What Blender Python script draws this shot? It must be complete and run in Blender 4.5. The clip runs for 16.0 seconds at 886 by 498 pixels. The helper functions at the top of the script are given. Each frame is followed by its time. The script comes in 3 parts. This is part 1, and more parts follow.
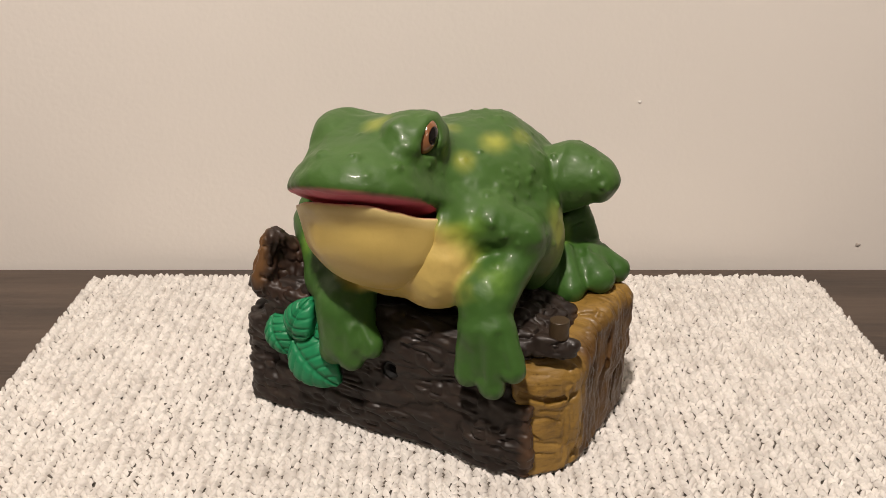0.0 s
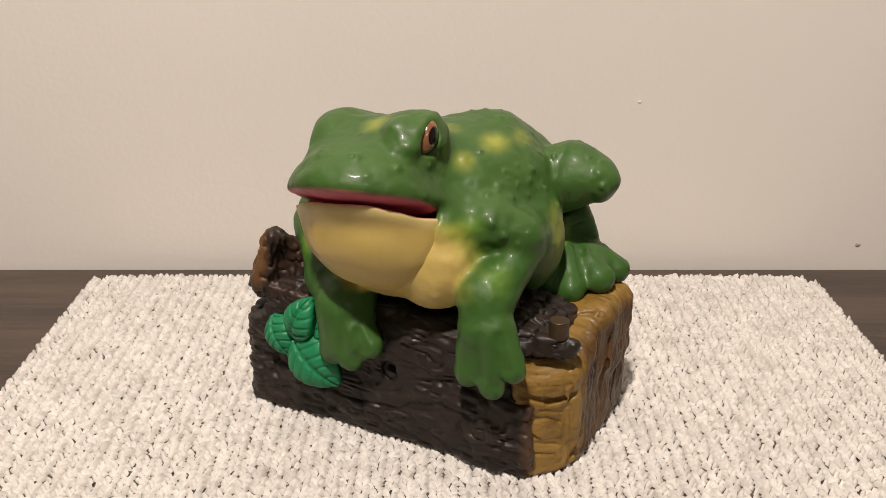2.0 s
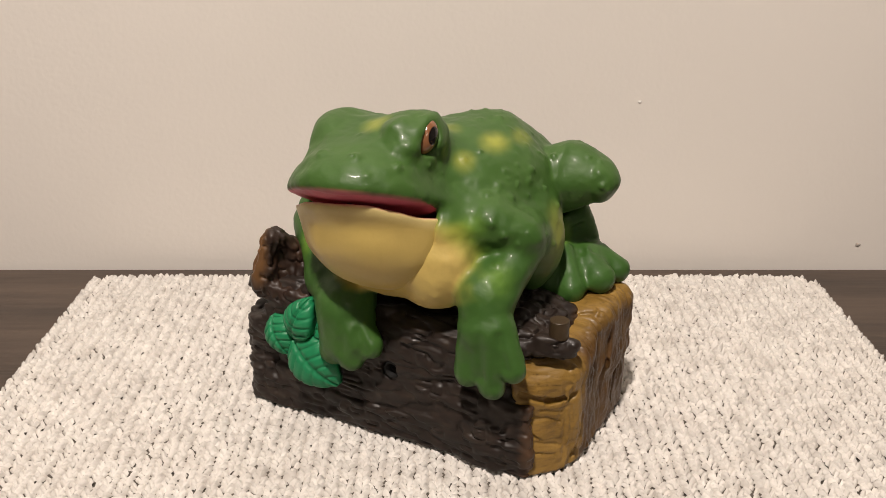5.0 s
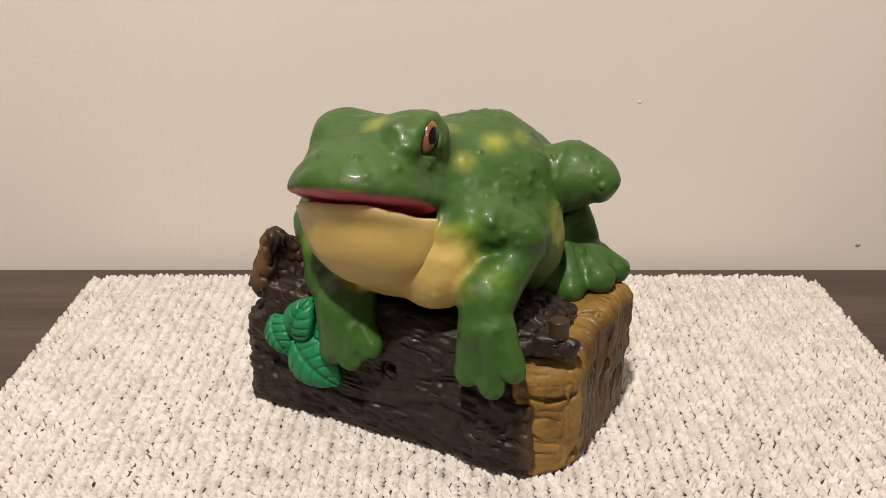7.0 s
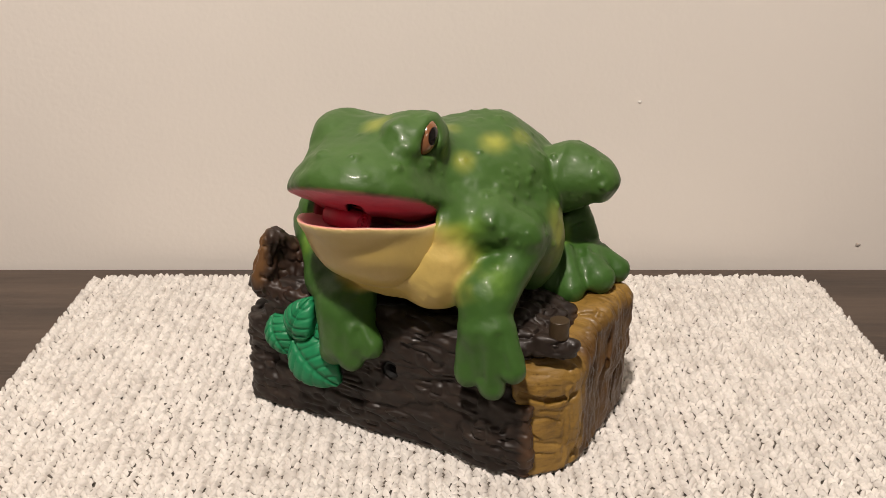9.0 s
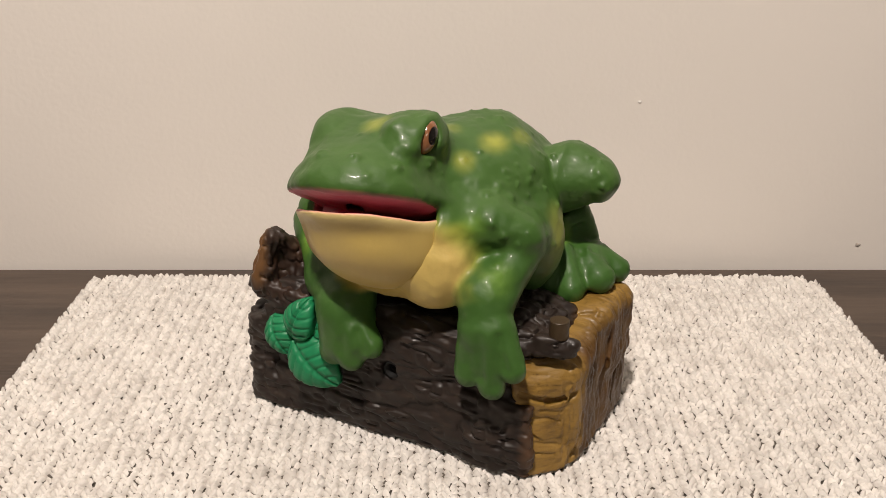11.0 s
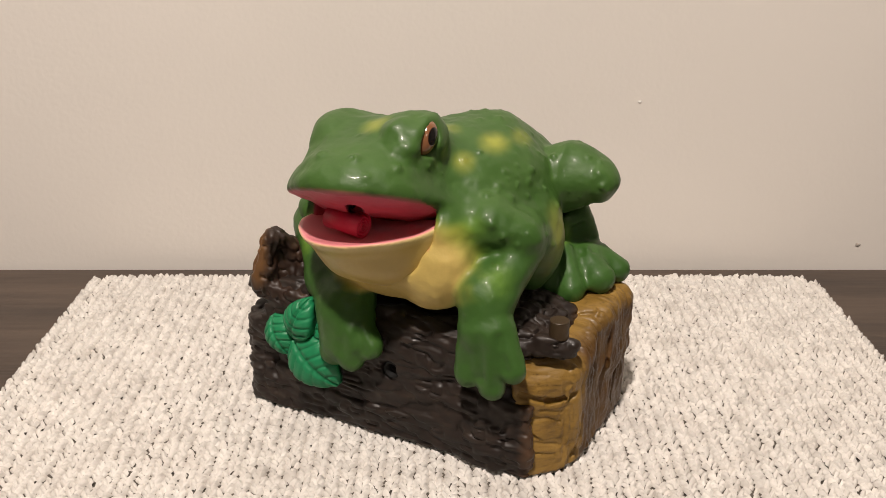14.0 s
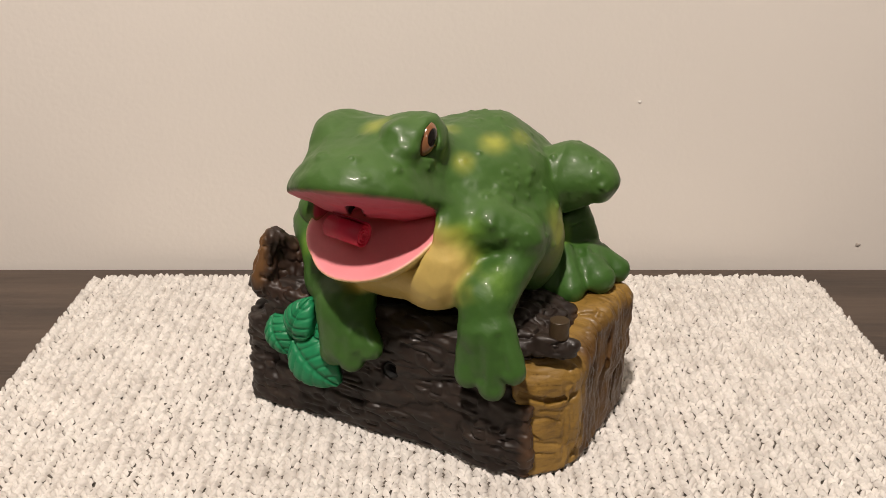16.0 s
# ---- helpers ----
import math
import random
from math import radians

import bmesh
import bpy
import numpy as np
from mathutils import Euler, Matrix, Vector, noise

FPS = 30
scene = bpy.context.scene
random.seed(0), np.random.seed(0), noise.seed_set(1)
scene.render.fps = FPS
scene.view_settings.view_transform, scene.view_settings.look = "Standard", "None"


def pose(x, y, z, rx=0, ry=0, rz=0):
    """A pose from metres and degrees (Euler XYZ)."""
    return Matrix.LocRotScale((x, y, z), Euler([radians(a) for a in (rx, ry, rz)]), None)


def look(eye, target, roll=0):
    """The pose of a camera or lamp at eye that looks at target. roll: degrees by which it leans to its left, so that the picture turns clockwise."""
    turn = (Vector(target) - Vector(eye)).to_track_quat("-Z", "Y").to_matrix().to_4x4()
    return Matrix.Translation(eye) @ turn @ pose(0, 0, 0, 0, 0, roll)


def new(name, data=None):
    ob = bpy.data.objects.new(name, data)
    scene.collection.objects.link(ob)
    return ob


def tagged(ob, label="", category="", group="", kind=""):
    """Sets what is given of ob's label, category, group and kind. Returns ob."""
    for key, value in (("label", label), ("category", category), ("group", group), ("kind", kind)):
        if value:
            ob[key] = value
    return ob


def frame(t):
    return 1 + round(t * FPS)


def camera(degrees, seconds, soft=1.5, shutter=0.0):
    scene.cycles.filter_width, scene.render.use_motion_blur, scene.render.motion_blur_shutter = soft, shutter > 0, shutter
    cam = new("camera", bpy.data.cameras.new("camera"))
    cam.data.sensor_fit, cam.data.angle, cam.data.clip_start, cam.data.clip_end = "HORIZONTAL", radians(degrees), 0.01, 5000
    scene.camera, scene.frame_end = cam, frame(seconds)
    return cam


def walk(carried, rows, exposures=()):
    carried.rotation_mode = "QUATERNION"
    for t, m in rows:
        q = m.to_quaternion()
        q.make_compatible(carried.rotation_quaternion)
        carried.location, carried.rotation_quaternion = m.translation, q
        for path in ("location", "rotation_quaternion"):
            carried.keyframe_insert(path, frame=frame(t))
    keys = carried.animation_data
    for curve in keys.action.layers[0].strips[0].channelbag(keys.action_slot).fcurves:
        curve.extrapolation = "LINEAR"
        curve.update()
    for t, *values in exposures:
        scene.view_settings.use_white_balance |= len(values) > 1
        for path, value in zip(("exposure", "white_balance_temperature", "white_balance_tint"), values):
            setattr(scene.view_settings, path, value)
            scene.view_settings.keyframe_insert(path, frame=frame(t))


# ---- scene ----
# ---------------------------------------------------------------- camera
cam = camera(50, 16.0, soft=0.75)
EYE = pose(0, 0, 0.26715, 90 - 22.720, 0, 0)
walk(cam, [(0, EYE), (16, EYE)], exposures=[(0, 0.0), (16, 0.0)])

# ---------------------------------------------------------------- light
world = bpy.data.worlds.new("room_air")
scene.world = world
world.use_nodes = True
world.node_tree.nodes["Background"].inputs[0].default_value = (1.0, 0.86, 0.72, 1)
world.node_tree.nodes["Background"].inputs[1].default_value = 0.004


def area_lamp(name, eye, target, size, watts, colour):
    data = bpy.data.lights.new(name, "AREA")
    data.shape, data.size, data.energy, data.color = "DISK", size, watts, colour
    ob = new(name, data)
    ob.matrix_world = look(eye, target)
    return ob


area_lamp("ceiling_lamp_main", (-0.19, -0.34, 1.60), (0, 0.42, 0.05), 0.10, 33.5, (1.0, 0.88, 0.785))
# added wide fill behind the camera, lifts the wall's brightness
area_lamp("unseen_fill_lamp", (0.30, -1.70, 1.60), (0, 0.55, 0.15), 0.55, 4.5, (1.0, 0.885, 0.81))


# ---------------------------------------------------------------- materials
def material(name, colours, rough=0.5, scale=30.0, stretch=(1, 1, 1), bump=0.0, bump_scale=None,
             spec=0.5, attr="", rough_var=0.08, coat=0.0, ridged=False):
    """A painted or natural surface: two noises mix the colours, a third makes the relief; attr: painted colours."""
    m = bpy.data.materials.new(name)
    m.use_nodes = True
    nt = m.node_tree
    b = nt.nodes["Principled BSDF"]
    n, ln = nt.nodes.new, nt.links.new
    tc, mp = n("ShaderNodeTexCoord"), n("ShaderNodeMapping")
    mp.inputs["Scale"].default_value = stretch
    ln(tc.outputs["Object"], mp.inputs[0])

    def tex(s, detail=5):
        t = n("ShaderNodeTexNoise")
        t.inputs["Scale"].default_value, t.inputs["Detail"].default_value = s, detail
        ln(mp.outputs[0], t.inputs["Vector"])
        return t

    big, small = tex(scale), tex(scale * 7)
    add = n("ShaderNodeMath")
    add.operation = "MULTIPLY_ADD"
    ln(small.outputs[0], add.inputs[0])
    add.inputs[1].default_value = 0.35
    ln(big.outputs[0], add.inputs[2])
    ramp = n("ShaderNodeValToRGB")
    ln(add.outputs[0], ramp.inputs[0])
    e = ramp.color_ramp.elements
    for i, c in enumerate(colours):
        q = 0.42 + 0.5 * i / max(1, len(colours) - 1)
        el = e[i] if i < 2 else e.new(q)
        el.position, el.color = q, (*c, 1)
    out = ramp.outputs[0]
    if attr:
        at, mix = n("ShaderNodeAttribute"), n("ShaderNodeMix")
        at.attribute_name = attr
        mix.data_type, mix.blend_type = "RGBA", "MULTIPLY"
        mix.inputs[0].default_value = 1.0
        ln(at.outputs["Color"], mix.inputs[6])
        ln(out, mix.inputs[7])
        out = mix.outputs[2]
    ln(out, b.inputs["Base Color"])
    mr = n("ShaderNodeMapRange")
    ln(big.outputs[0], mr.inputs[0])
    mr.inputs[1].default_value, mr.inputs[2].default_value = 0.3, 0.7
    mr.inputs[3].default_value, mr.inputs[4].default_value = rough - rough_var, rough + rough_var
    ln(mr.outputs[0], b.inputs["Roughness"])
    b.inputs["Specular IOR Level"].default_value = spec
    b.inputs["Coat Weight"].default_value = coat
    b.inputs["Coat Roughness"].default_value = 0.13
    if bump:
        bt, bn = tex(bump_scale or scale * 4, 6), n("ShaderNodeBump")
        if ridged:
            bt.noise_type = "RIDGED_MULTIFRACTAL"
            bt.inputs["Detail"].default_value = 3
        bn.inputs["Strength"].default_value, bn.inputs["Distance"].default_value = 1.0, bump
        ln(bt.outputs[0], bn.inputs["Height"])
        ln(bn.outputs[0], b.inputs["Normal"])
    return m


M_WALL = material("wall_paint", [(0.82, 0.775, 0.72), (0.84, 0.795, 0.74)], 0.75, 3, bump=0.00015, bump_scale=300, spec=0.25)
M_TABLE = material("dark_walnut_laminate", [(0.036, 0.025, 0.019), (0.070, 0.050, 0.038), (0.115, 0.084, 0.064)], 0.5, 9,
                   stretch=(0.35, 5, 5), bump=0.00025, bump_scale=60, spec=0.35)
# unseen walls and ceiling, coloured dark so they bounce less light
M_ROOM = material("low_bounce_room", [(0.20, 0.185, 0.165), (0.23, 0.215, 0.19)], 0.8, 3)
M_FLOOR = material("floor_boards", [(0.16, 0.10, 0.06), (0.24, 0.16, 0.10)], 0.5, 4, stretch=(0.3, 3, 1))
M_SKIN = material("frog_paint", [(0.84, 0.86, 0.86), (1.0, 1.0, 1.0)], 0.48, 60, bump=0.00022, bump_scale=260, attr="paint", coat=0.10, spec=0.35)
M_MOUTH = material("jaw_paint", [(0.92, 0.92, 0.92), (1.0, 1.0, 1.0)], 0.42, 60, bump=0.0002, bump_scale=300, attr="paint", coat=0.1)
M_BARK = material("bark_paint", [(0.80, 0.80, 0.80), (1.05, 1.0, 0.97)], 0.50, 90, stretch=(0.35, 1, 1), bump=0.0007, bump_scale=150,
                  attr="paint", coat=0.05, spec=0.38, ridged=True)
M_WOOD = material("cut_wood_paint", [(0.42, 0.38, 0.33), (0.85, 0.84, 0.82), (1.0, 1.0, 1.0)], 0.48, 75, stretch=(0.10, 1.0, 1.5), bump=0.0008, bump_scale=210,
                  attr="paint", coat=0.04, spec=0.38)
M_LEAF = material("leaf_paint", [(0.009, 0.17, 0.066), (0.014, 0.235, 0.092)], 0.45, 60, bump=0.0002, bump_scale=300, coat=0.04, spec=0.4)
M_BUTTON = material("bronze_button", [(0.045, 0.030, 0.016), (0.065, 0.043, 0.023)], 0.45, 200, spec=0.3)
M_HOLE = material("black_plastic", [(0.006, 0.006, 0.006), (0.010, 0.010, 0.010)], 0.7, 200, spec=0.2)
M_TONGUE = material("red_rubber", [(0.56, 0.024, 0.070), (0.64, 0.034, 0.085)], 0.4, 90, bump=0.0001, bump_scale=300)
M_EYE = material("eye_gloss", [(0.95, 0.95, 0.95), (1, 1, 1)], 0.14, 200, attr="paint", coat=0.5, rough_var=0.03)
M_FIBRE = material("paper_fibre", [(0.60, 0.565, 0.525), (0.70, 0.67, 0.63), (0.76, 0.735, 0.695)], 0.75, 70, bump=0.0004, bump_scale=900, spec=0.2)
nt = M_FIBRE.node_tree
geo, hsv = nt.nodes.new("ShaderNodeNewGeometry"), nt.nodes.new("ShaderNodeHueSaturation")
rng_map = nt.nodes.new("ShaderNodeMapRange")
rng_map.inputs[3].default_value, rng_map.inputs[4].default_value = 0.90, 1.10
nt.links.new(geo.outputs["Random Per Island"], rng_map.inputs[0])
nt.links.new(rng_map.outputs[0], hsv.inputs["Value"])
base = nt.nodes["Principled BSDF"].inputs["Base Color"]
nt.links.new(base.links[0].from_socket, hsv.inputs["Color"])
nt.links.new(hsv.outputs[0], base)
# dark colour stands in for the shade between the strands
M_GAP_SHADE = material("mat_gap_shade", [(0.09, 0.08, 0.068), (0.13, 0.115, 0.10)], 0.9, 200, spec=0.1)
M_SCUFF = material("scuff_grey", [(0.36, 0.32, 0.28), (0.5, 0.46, 0.42)], 0.8, 400)
M_CHIP = material("chip_white", [(0.80, 0.78, 0.75), (0.85, 0.83, 0.8)], 0.7, 400)


# ---------------------------------------------------------------- building tools
def mesh_object(name, verts, faces, mat, parent=None, smooth=True, paint=None):
    me = bpy.data.meshes.new(name)
    me.from_pydata(verts if isinstance(verts, list) else verts.tolist(), [], faces if isinstance(faces, list) else faces.tolist())
    if smooth:
        me.shade_smooth()
    if paint is not None:
        a = me.color_attributes.new("paint", "FLOAT_COLOR", "POINT")
        a.data.foreach_set("color", np.concatenate([paint, np.ones((len(paint), 1))], 1).astype(np.float32).ravel())
    me.materials.append(mat)
    me.validate()
    ob = new(name, me)
    ob.parent = parent
    return ob


def part(name, bm, mat, parent, label="", smooth=True):
    me = bpy.data.meshes.new(name)
    bm.to_mesh(me)
    bm.free()
    if smooth:
        me.shade_smooth()
    me.materials.append(mat)
    ob = new(name, me)
    ob.parent = parent
    return tagged(ob, label)


def slab(lo, hi, bevel=0.0, segments=2):
    bm = bmesh.new()
    bmesh.ops.create_cube(bm, size=1.0)
    lo, hi = Vector(lo), Vector(hi)
    for v in bm.verts:
        v.co = Vector([(a + b) / 2 + c * (b - a) for a, b, c in zip(lo, hi, v.co)])
    if bevel:
        bmesh.ops.bevel(bm, geom=bm.edges[:], offset=bevel, segments=segments, affect="EDGES", profile=0.5)
    return bm


def lattice(p, seed):
    """Smooth value noise, 0 to 1, at points p in lattice units."""
    i = np.floor(p).astype(np.int64)
    f = p - i
    f = f * f * (3 - 2 * f)
    total = 0
    for c in range(8):
        d = np.array([c & 1, c >> 1 & 1, c >> 2 & 1])
        k = i + d
        h = (k[..., 0] * 73856093 ^ k[..., 1] * 19349663 ^ k[..., 2] * 83492791 ^ seed * 2654435761) & 0x7FFFFFFF
        h = (h * 1103515245 + 12345) & 0x7FFFFFFF
        h = ((h >> 8) * 1103515245 + 12345 >> 4 & 0xFFFF) / 65535.0
        w = np.prod(np.where(d == 1, f, 1 - f), -1)
        total = total + w * h
    return total


TO_FRONT = np.array((0.424, -0.837, 0.346))


class Clay:
    """A solid modelled from blended ellipsoids and limbs, with cuts, and skinned into one mesh."""

    def __init__(self, lo, hi, h):
        self.lo, self.h = np.array(lo, float), h
        n = np.ceil((np.array(hi) - self.lo) / h).astype(int) + 1
        self.axes = [self.lo[k] + h * np.arange(n[k]) for k in range(3)]
        self.f = np.full(n, 0.02, np.float32)

    def box(self, a, b):
        s, g = [], []
        for k in range(3):
            i0 = max(0, int((a[k] - self.lo[k]) / self.h))
            i1 = min(len(self.axes[k]), int((b[k] - self.lo[k]) / self.h) + 2)
            s.append(slice(i0, max(i0, i1)))
            g.append(self.axes[k][s[k]])
        return tuple(s), np.stack(np.meshgrid(*g, indexing="ij"), -1)

    def join(self, s, d, k):
        o = self.f[s]
        h = np.maximum(k - np.abs(o - d), 0) / k
        self.f[s] = np.minimum(o, d) - h * h * k / 4

    def carve(self, s, d, k):
        o, d = -self.f[s], d
        h = np.maximum(k - np.abs(o - d), 0) / k
        self.f[s] = -(np.minimum(o, d) - h * h * k / 4)

    @staticmethod
    def d_ball(p, c, r, turn):
        q = p - np.array(c)
        if turn is not None:
            q = q @ np.array(Euler([radians(a) for a in turn]).to_matrix())
        r = np.array(r, float)
        k0 = np.linalg.norm(q / r, axis=-1)
        k1 = np.linalg.norm(q / (r * r), axis=-1) + 1e-9
        return k0 * (k0 - 1) / k1

    @staticmethod
    def d_limb(p, a, b, ra, rb):
        a, b = np.array(a), np.array(b)
        q, ba = p - a, b - a
        t = np.clip(q @ ba / (ba @ ba), 0, 1)
        return np.linalg.norm(q - t[..., None] * ba, axis=-1) - (ra + (rb - ra) * t)

    def ball(self, c, r, k=0.006, turn=None, cut=False):
        r = (r, r, r) if isinstance(r, (int, float)) else r
        m = max(r) + k + 0.004
        s, p = self.box([x - m for x in c], [x + m for x in c])
        (self.carve if cut else self.join)(s, self.d_ball(p, c, r, turn), k)

    def limb(self, a, b, ra, rb=None, k=0.005, cut=False):
        rb = ra if rb is None else rb
        m = max(ra, rb) + k + 0.004
        s, p = self.box([min(x, y) - m for x, y in zip(a, b)], [max(x, y) + m for x, y in zip(a, b)])
        (self.carve if cut else self.join)(s, self.d_limb(p, a, b, ra, rb), k)

    def block(self, lo, hi, r, k=0.004, cut=False, turn=None):
        lo, hi = np.array(lo), np.array(hi)
        m = k + 0.004 + (0.5 * np.linalg.norm(hi - lo) if turn is not None else 0)
        s, p = self.box(lo - m, hi + m)
        q = p - (lo + hi) / 2
        if turn is not None:
            q = q @ np.array(Euler([radians(a) for a in turn]).to_matrix())
        q = np.abs(q) - (hi - lo) / 2 + r
        d = np.linalg.norm(np.maximum(q, 0), axis=-1) + np.minimum(q.max(-1), 0) - r
        (self.carve if cut else self.join)(s, d, k)

    def keep_side(self, point, normal, k=0.002):
        """Cuts off all on the side to which the normal points."""
        s, p = self.box(self.lo - 1, self.lo + 1)
        n = np.array(normal) / np.linalg.norm(normal)
        self.carve(s, -((p - np.array(point)) @ n), k)

    def settle(self, p, deep=0.0):
        """The skin's point over or under p along the way to the toy's front, sunk by deep."""
        for k in range(140):
            q = np.array(p) + TO_FRONT * (0.028 - 0.0004 * k)
            i = np.round((q - self.lo) / self.h).astype(int)
            if np.all(i >= 0) and np.all(i < self.f.shape) and self.f[tuple(i)] < 0:
                return tuple(float(x) for x in q - TO_FRONT * deep)
        return tuple(p)

    def value(self, p):
        """Signed distance at p, negative inside."""
        return float(self.f[tuple(np.clip(np.round((np.array(p) - self.lo) / self.h).astype(int), 0, np.array(self.f.shape) - 1))])

    def rough(self, scale, amount, seed, where=None, ridged=False):
        s, p = self.box(self.lo - 1, self.lo + 1)
        near = np.abs(self.f) < 0.008
        q = p[near]
        d = lattice(q / np.array(scale), seed)
        d = ((1 - np.clip(np.abs(d - 0.5) * 5, 0, 1)) if ridged else (d - 0.5) * 2) * amount
        self.f[near] += d if where is None else d * where(q)

    def skin(self):
        f, n = self.f, np.array(self.f.shape)
        s = f < 0
        cnt = np.zeros(n - 1, np.int8)
        corner = [(c & 1, c >> 1 & 1, c >> 2 & 1) for c in range(8)]
        for dx, dy, dz in corner:
            cnt += s[dx:n[0] - 1 + dx, dy:n[1] - 1 + dy, dz:n[2] - 1 + dz]
        i, j, k = np.nonzero((cnt > 0) & (cnt < 8))
        index = np.full(n - 1, -1, np.int64)
        index[i, j, k] = np.arange(len(i))
        val = [f[i + a, j + b, k + c] for a, b, c in corner]
        acc, num = np.zeros((len(i), 3)), np.zeros(len(i))
        for a in range(8):
            for bit in (1, 2, 4):
                if a & bit:
                    continue
                b = a | bit
                m = (val[a] < 0) != (val[b] < 0)
                t = val[a][m] / (val[a][m] - val[b][m])
                pa, pb = np.array(corner[a], float), np.array(corner[b], float)
                acc[m] += pa + t[:, None] * (pb - pa)
                num[m] += 1
        verts = self.lo + self.h * (np.stack([i, j, k], 1) + acc / num[:, None])
        quads = []
        for ax in range(3):
            u, v = (ax + 1) % 3, (ax + 2) % 3
            lo_s = [slice(1, n[0] - 1), slice(1, n[1] - 1), slice(1, n[2] - 1)]
            a_s, b_s = list(lo_s), list(lo_s)
            a_s[ax], b_s[ax] = slice(0, n[ax] - 1), slice(1, n[ax])
            sa, sb = s[tuple(a_s)], s[tuple(b_s)]
            e = np.argwhere(sa != sb)
            flip = sa[tuple(e.T)]
            e = e + np.array([0 if q == ax else 1 for q in range(3)])
            du, dv = np.eye(3, dtype=int)[u], np.eye(3, dtype=int)[v]
            c = [index[tuple((e - o).T)] for o in (du + dv, dv, 0 * du, du)]
            q = np.stack(c, 1)
            q[~flip] = q[~flip][:, ::-1]
            quads.append(q)
        return verts, np.concatenate(quads)


def spot(v, c, r, soft=0.5):
    """Airbrushed spot: 1 inside, fading to 0 over the soft part of its radius."""
    d = np.linalg.norm((v - np.array(c)) / np.array(r), axis=1)
    t = np.clip((1 - d) / soft, 0, 1)
    return (t * t * (3 - 2 * t))[:, None]


def blend(paint, colour, w):
    return paint * (1 - w) + np.array(colour) * w


# ---------------------------------------------------------------- the room and the table
WALL_Y = 0.6025 + 0.005
tagged(part("wall_back", slab((-1.6, WALL_Y, -0.75), (1.6, WALL_Y + 0.12, 1.75)), M_WALL, None, smooth=False),
       "cream painted plain wall behind the table", "wall", kind="structure")
tagged(part("wall_left", slab((-1.72, -2.4, -0.75), (-1.6, WALL_Y + 0.12, 1.75)), M_ROOM, None, smooth=False),
       "unseen side wall of the room, toned dark to cut bounce light", "wall", kind="structure")
tagged(part("wall_right", slab((1.6, -2.4, -0.75), (1.72, WALL_Y + 0.12, 1.75)), M_ROOM, None, smooth=False),
       "unseen side wall of the room, toned dark to cut bounce light", "wall", kind="structure")
tagged(part("wall_front", slab((-1.72, -2.52, -0.75), (1.72, -2.4, 1.75)), M_ROOM, None, smooth=False),
       "unseen wall behind the camera, toned dark to cut bounce light", "wall", kind="structure")
tagged(part("ceiling", slab((-1.72, -2.52, 1.75), (1.72, WALL_Y + 0.12, 1.85)), M_ROOM, None, smooth=False),
       "unseen plain ceiling, toned dark to cut bounce light", "ceiling", kind="structure")
tagged(part("floor", slab((-1.72, -2.52, -0.85), (1.72, WALL_Y + 0.12, -0.75)), M_FLOOR, None, smooth=False),
       "brown wooden floor", "floor", kind="structure")


def build_table():
    table = tagged(new("table"), "dark walnut-grained wooden table standing against the wall", "table")
    table.location = (0, 0, -0.75)
    part("tabletop", slab((-0.80, -0.22, 0.715), (0.80, WALL_Y - 0.004, 0.75), 0.003), M_TABLE, table)
    leg = None
    for x in (-0.75, 0.75):
        for y in (-0.17, WALL_Y - 0.06):
            if leg is None:
                leg = part("leg", slab((-0.03, -0.03, 0), (0.03, 0.03, 0.715), 0.003), M_TABLE, table)
                leg.location = (x, y, 0)
            else:
                o = new("leg", leg.data)
                o.parent, o.location = table, (x, y, 0)
    return table


build_table()


def wall_mark(name, x, z, r, mat, label):
    bm = bmesh.new()
    bmesh.ops.create_icosphere(bm, subdivisions=2, radius=1.0)
    rnd = random.Random(int(x * 1000))
    for v in bm.verts:
        v.co = Vector((v.co.x * r * rnd.uniform(0.7, 1.2), v.co.y * 0.0006, v.co.z * r * rnd.uniform(0.6, 1.0)))
    ob = part(name, bm, mat, None, label)
    ob.location = (x, WALL_Y - 0.0002, z)
    return tagged(ob, label, "wall mark")


wall_mark("nail_hole", 0.1282, 0.1166, 0.0011, M_CHIP, "tiny chipped white nail hole in the wall")
wall_mark("scuff_mark", 0.2869, 0.0161, 0.0018, M_SCUFF, "small grey scuff mark on the cream wall")


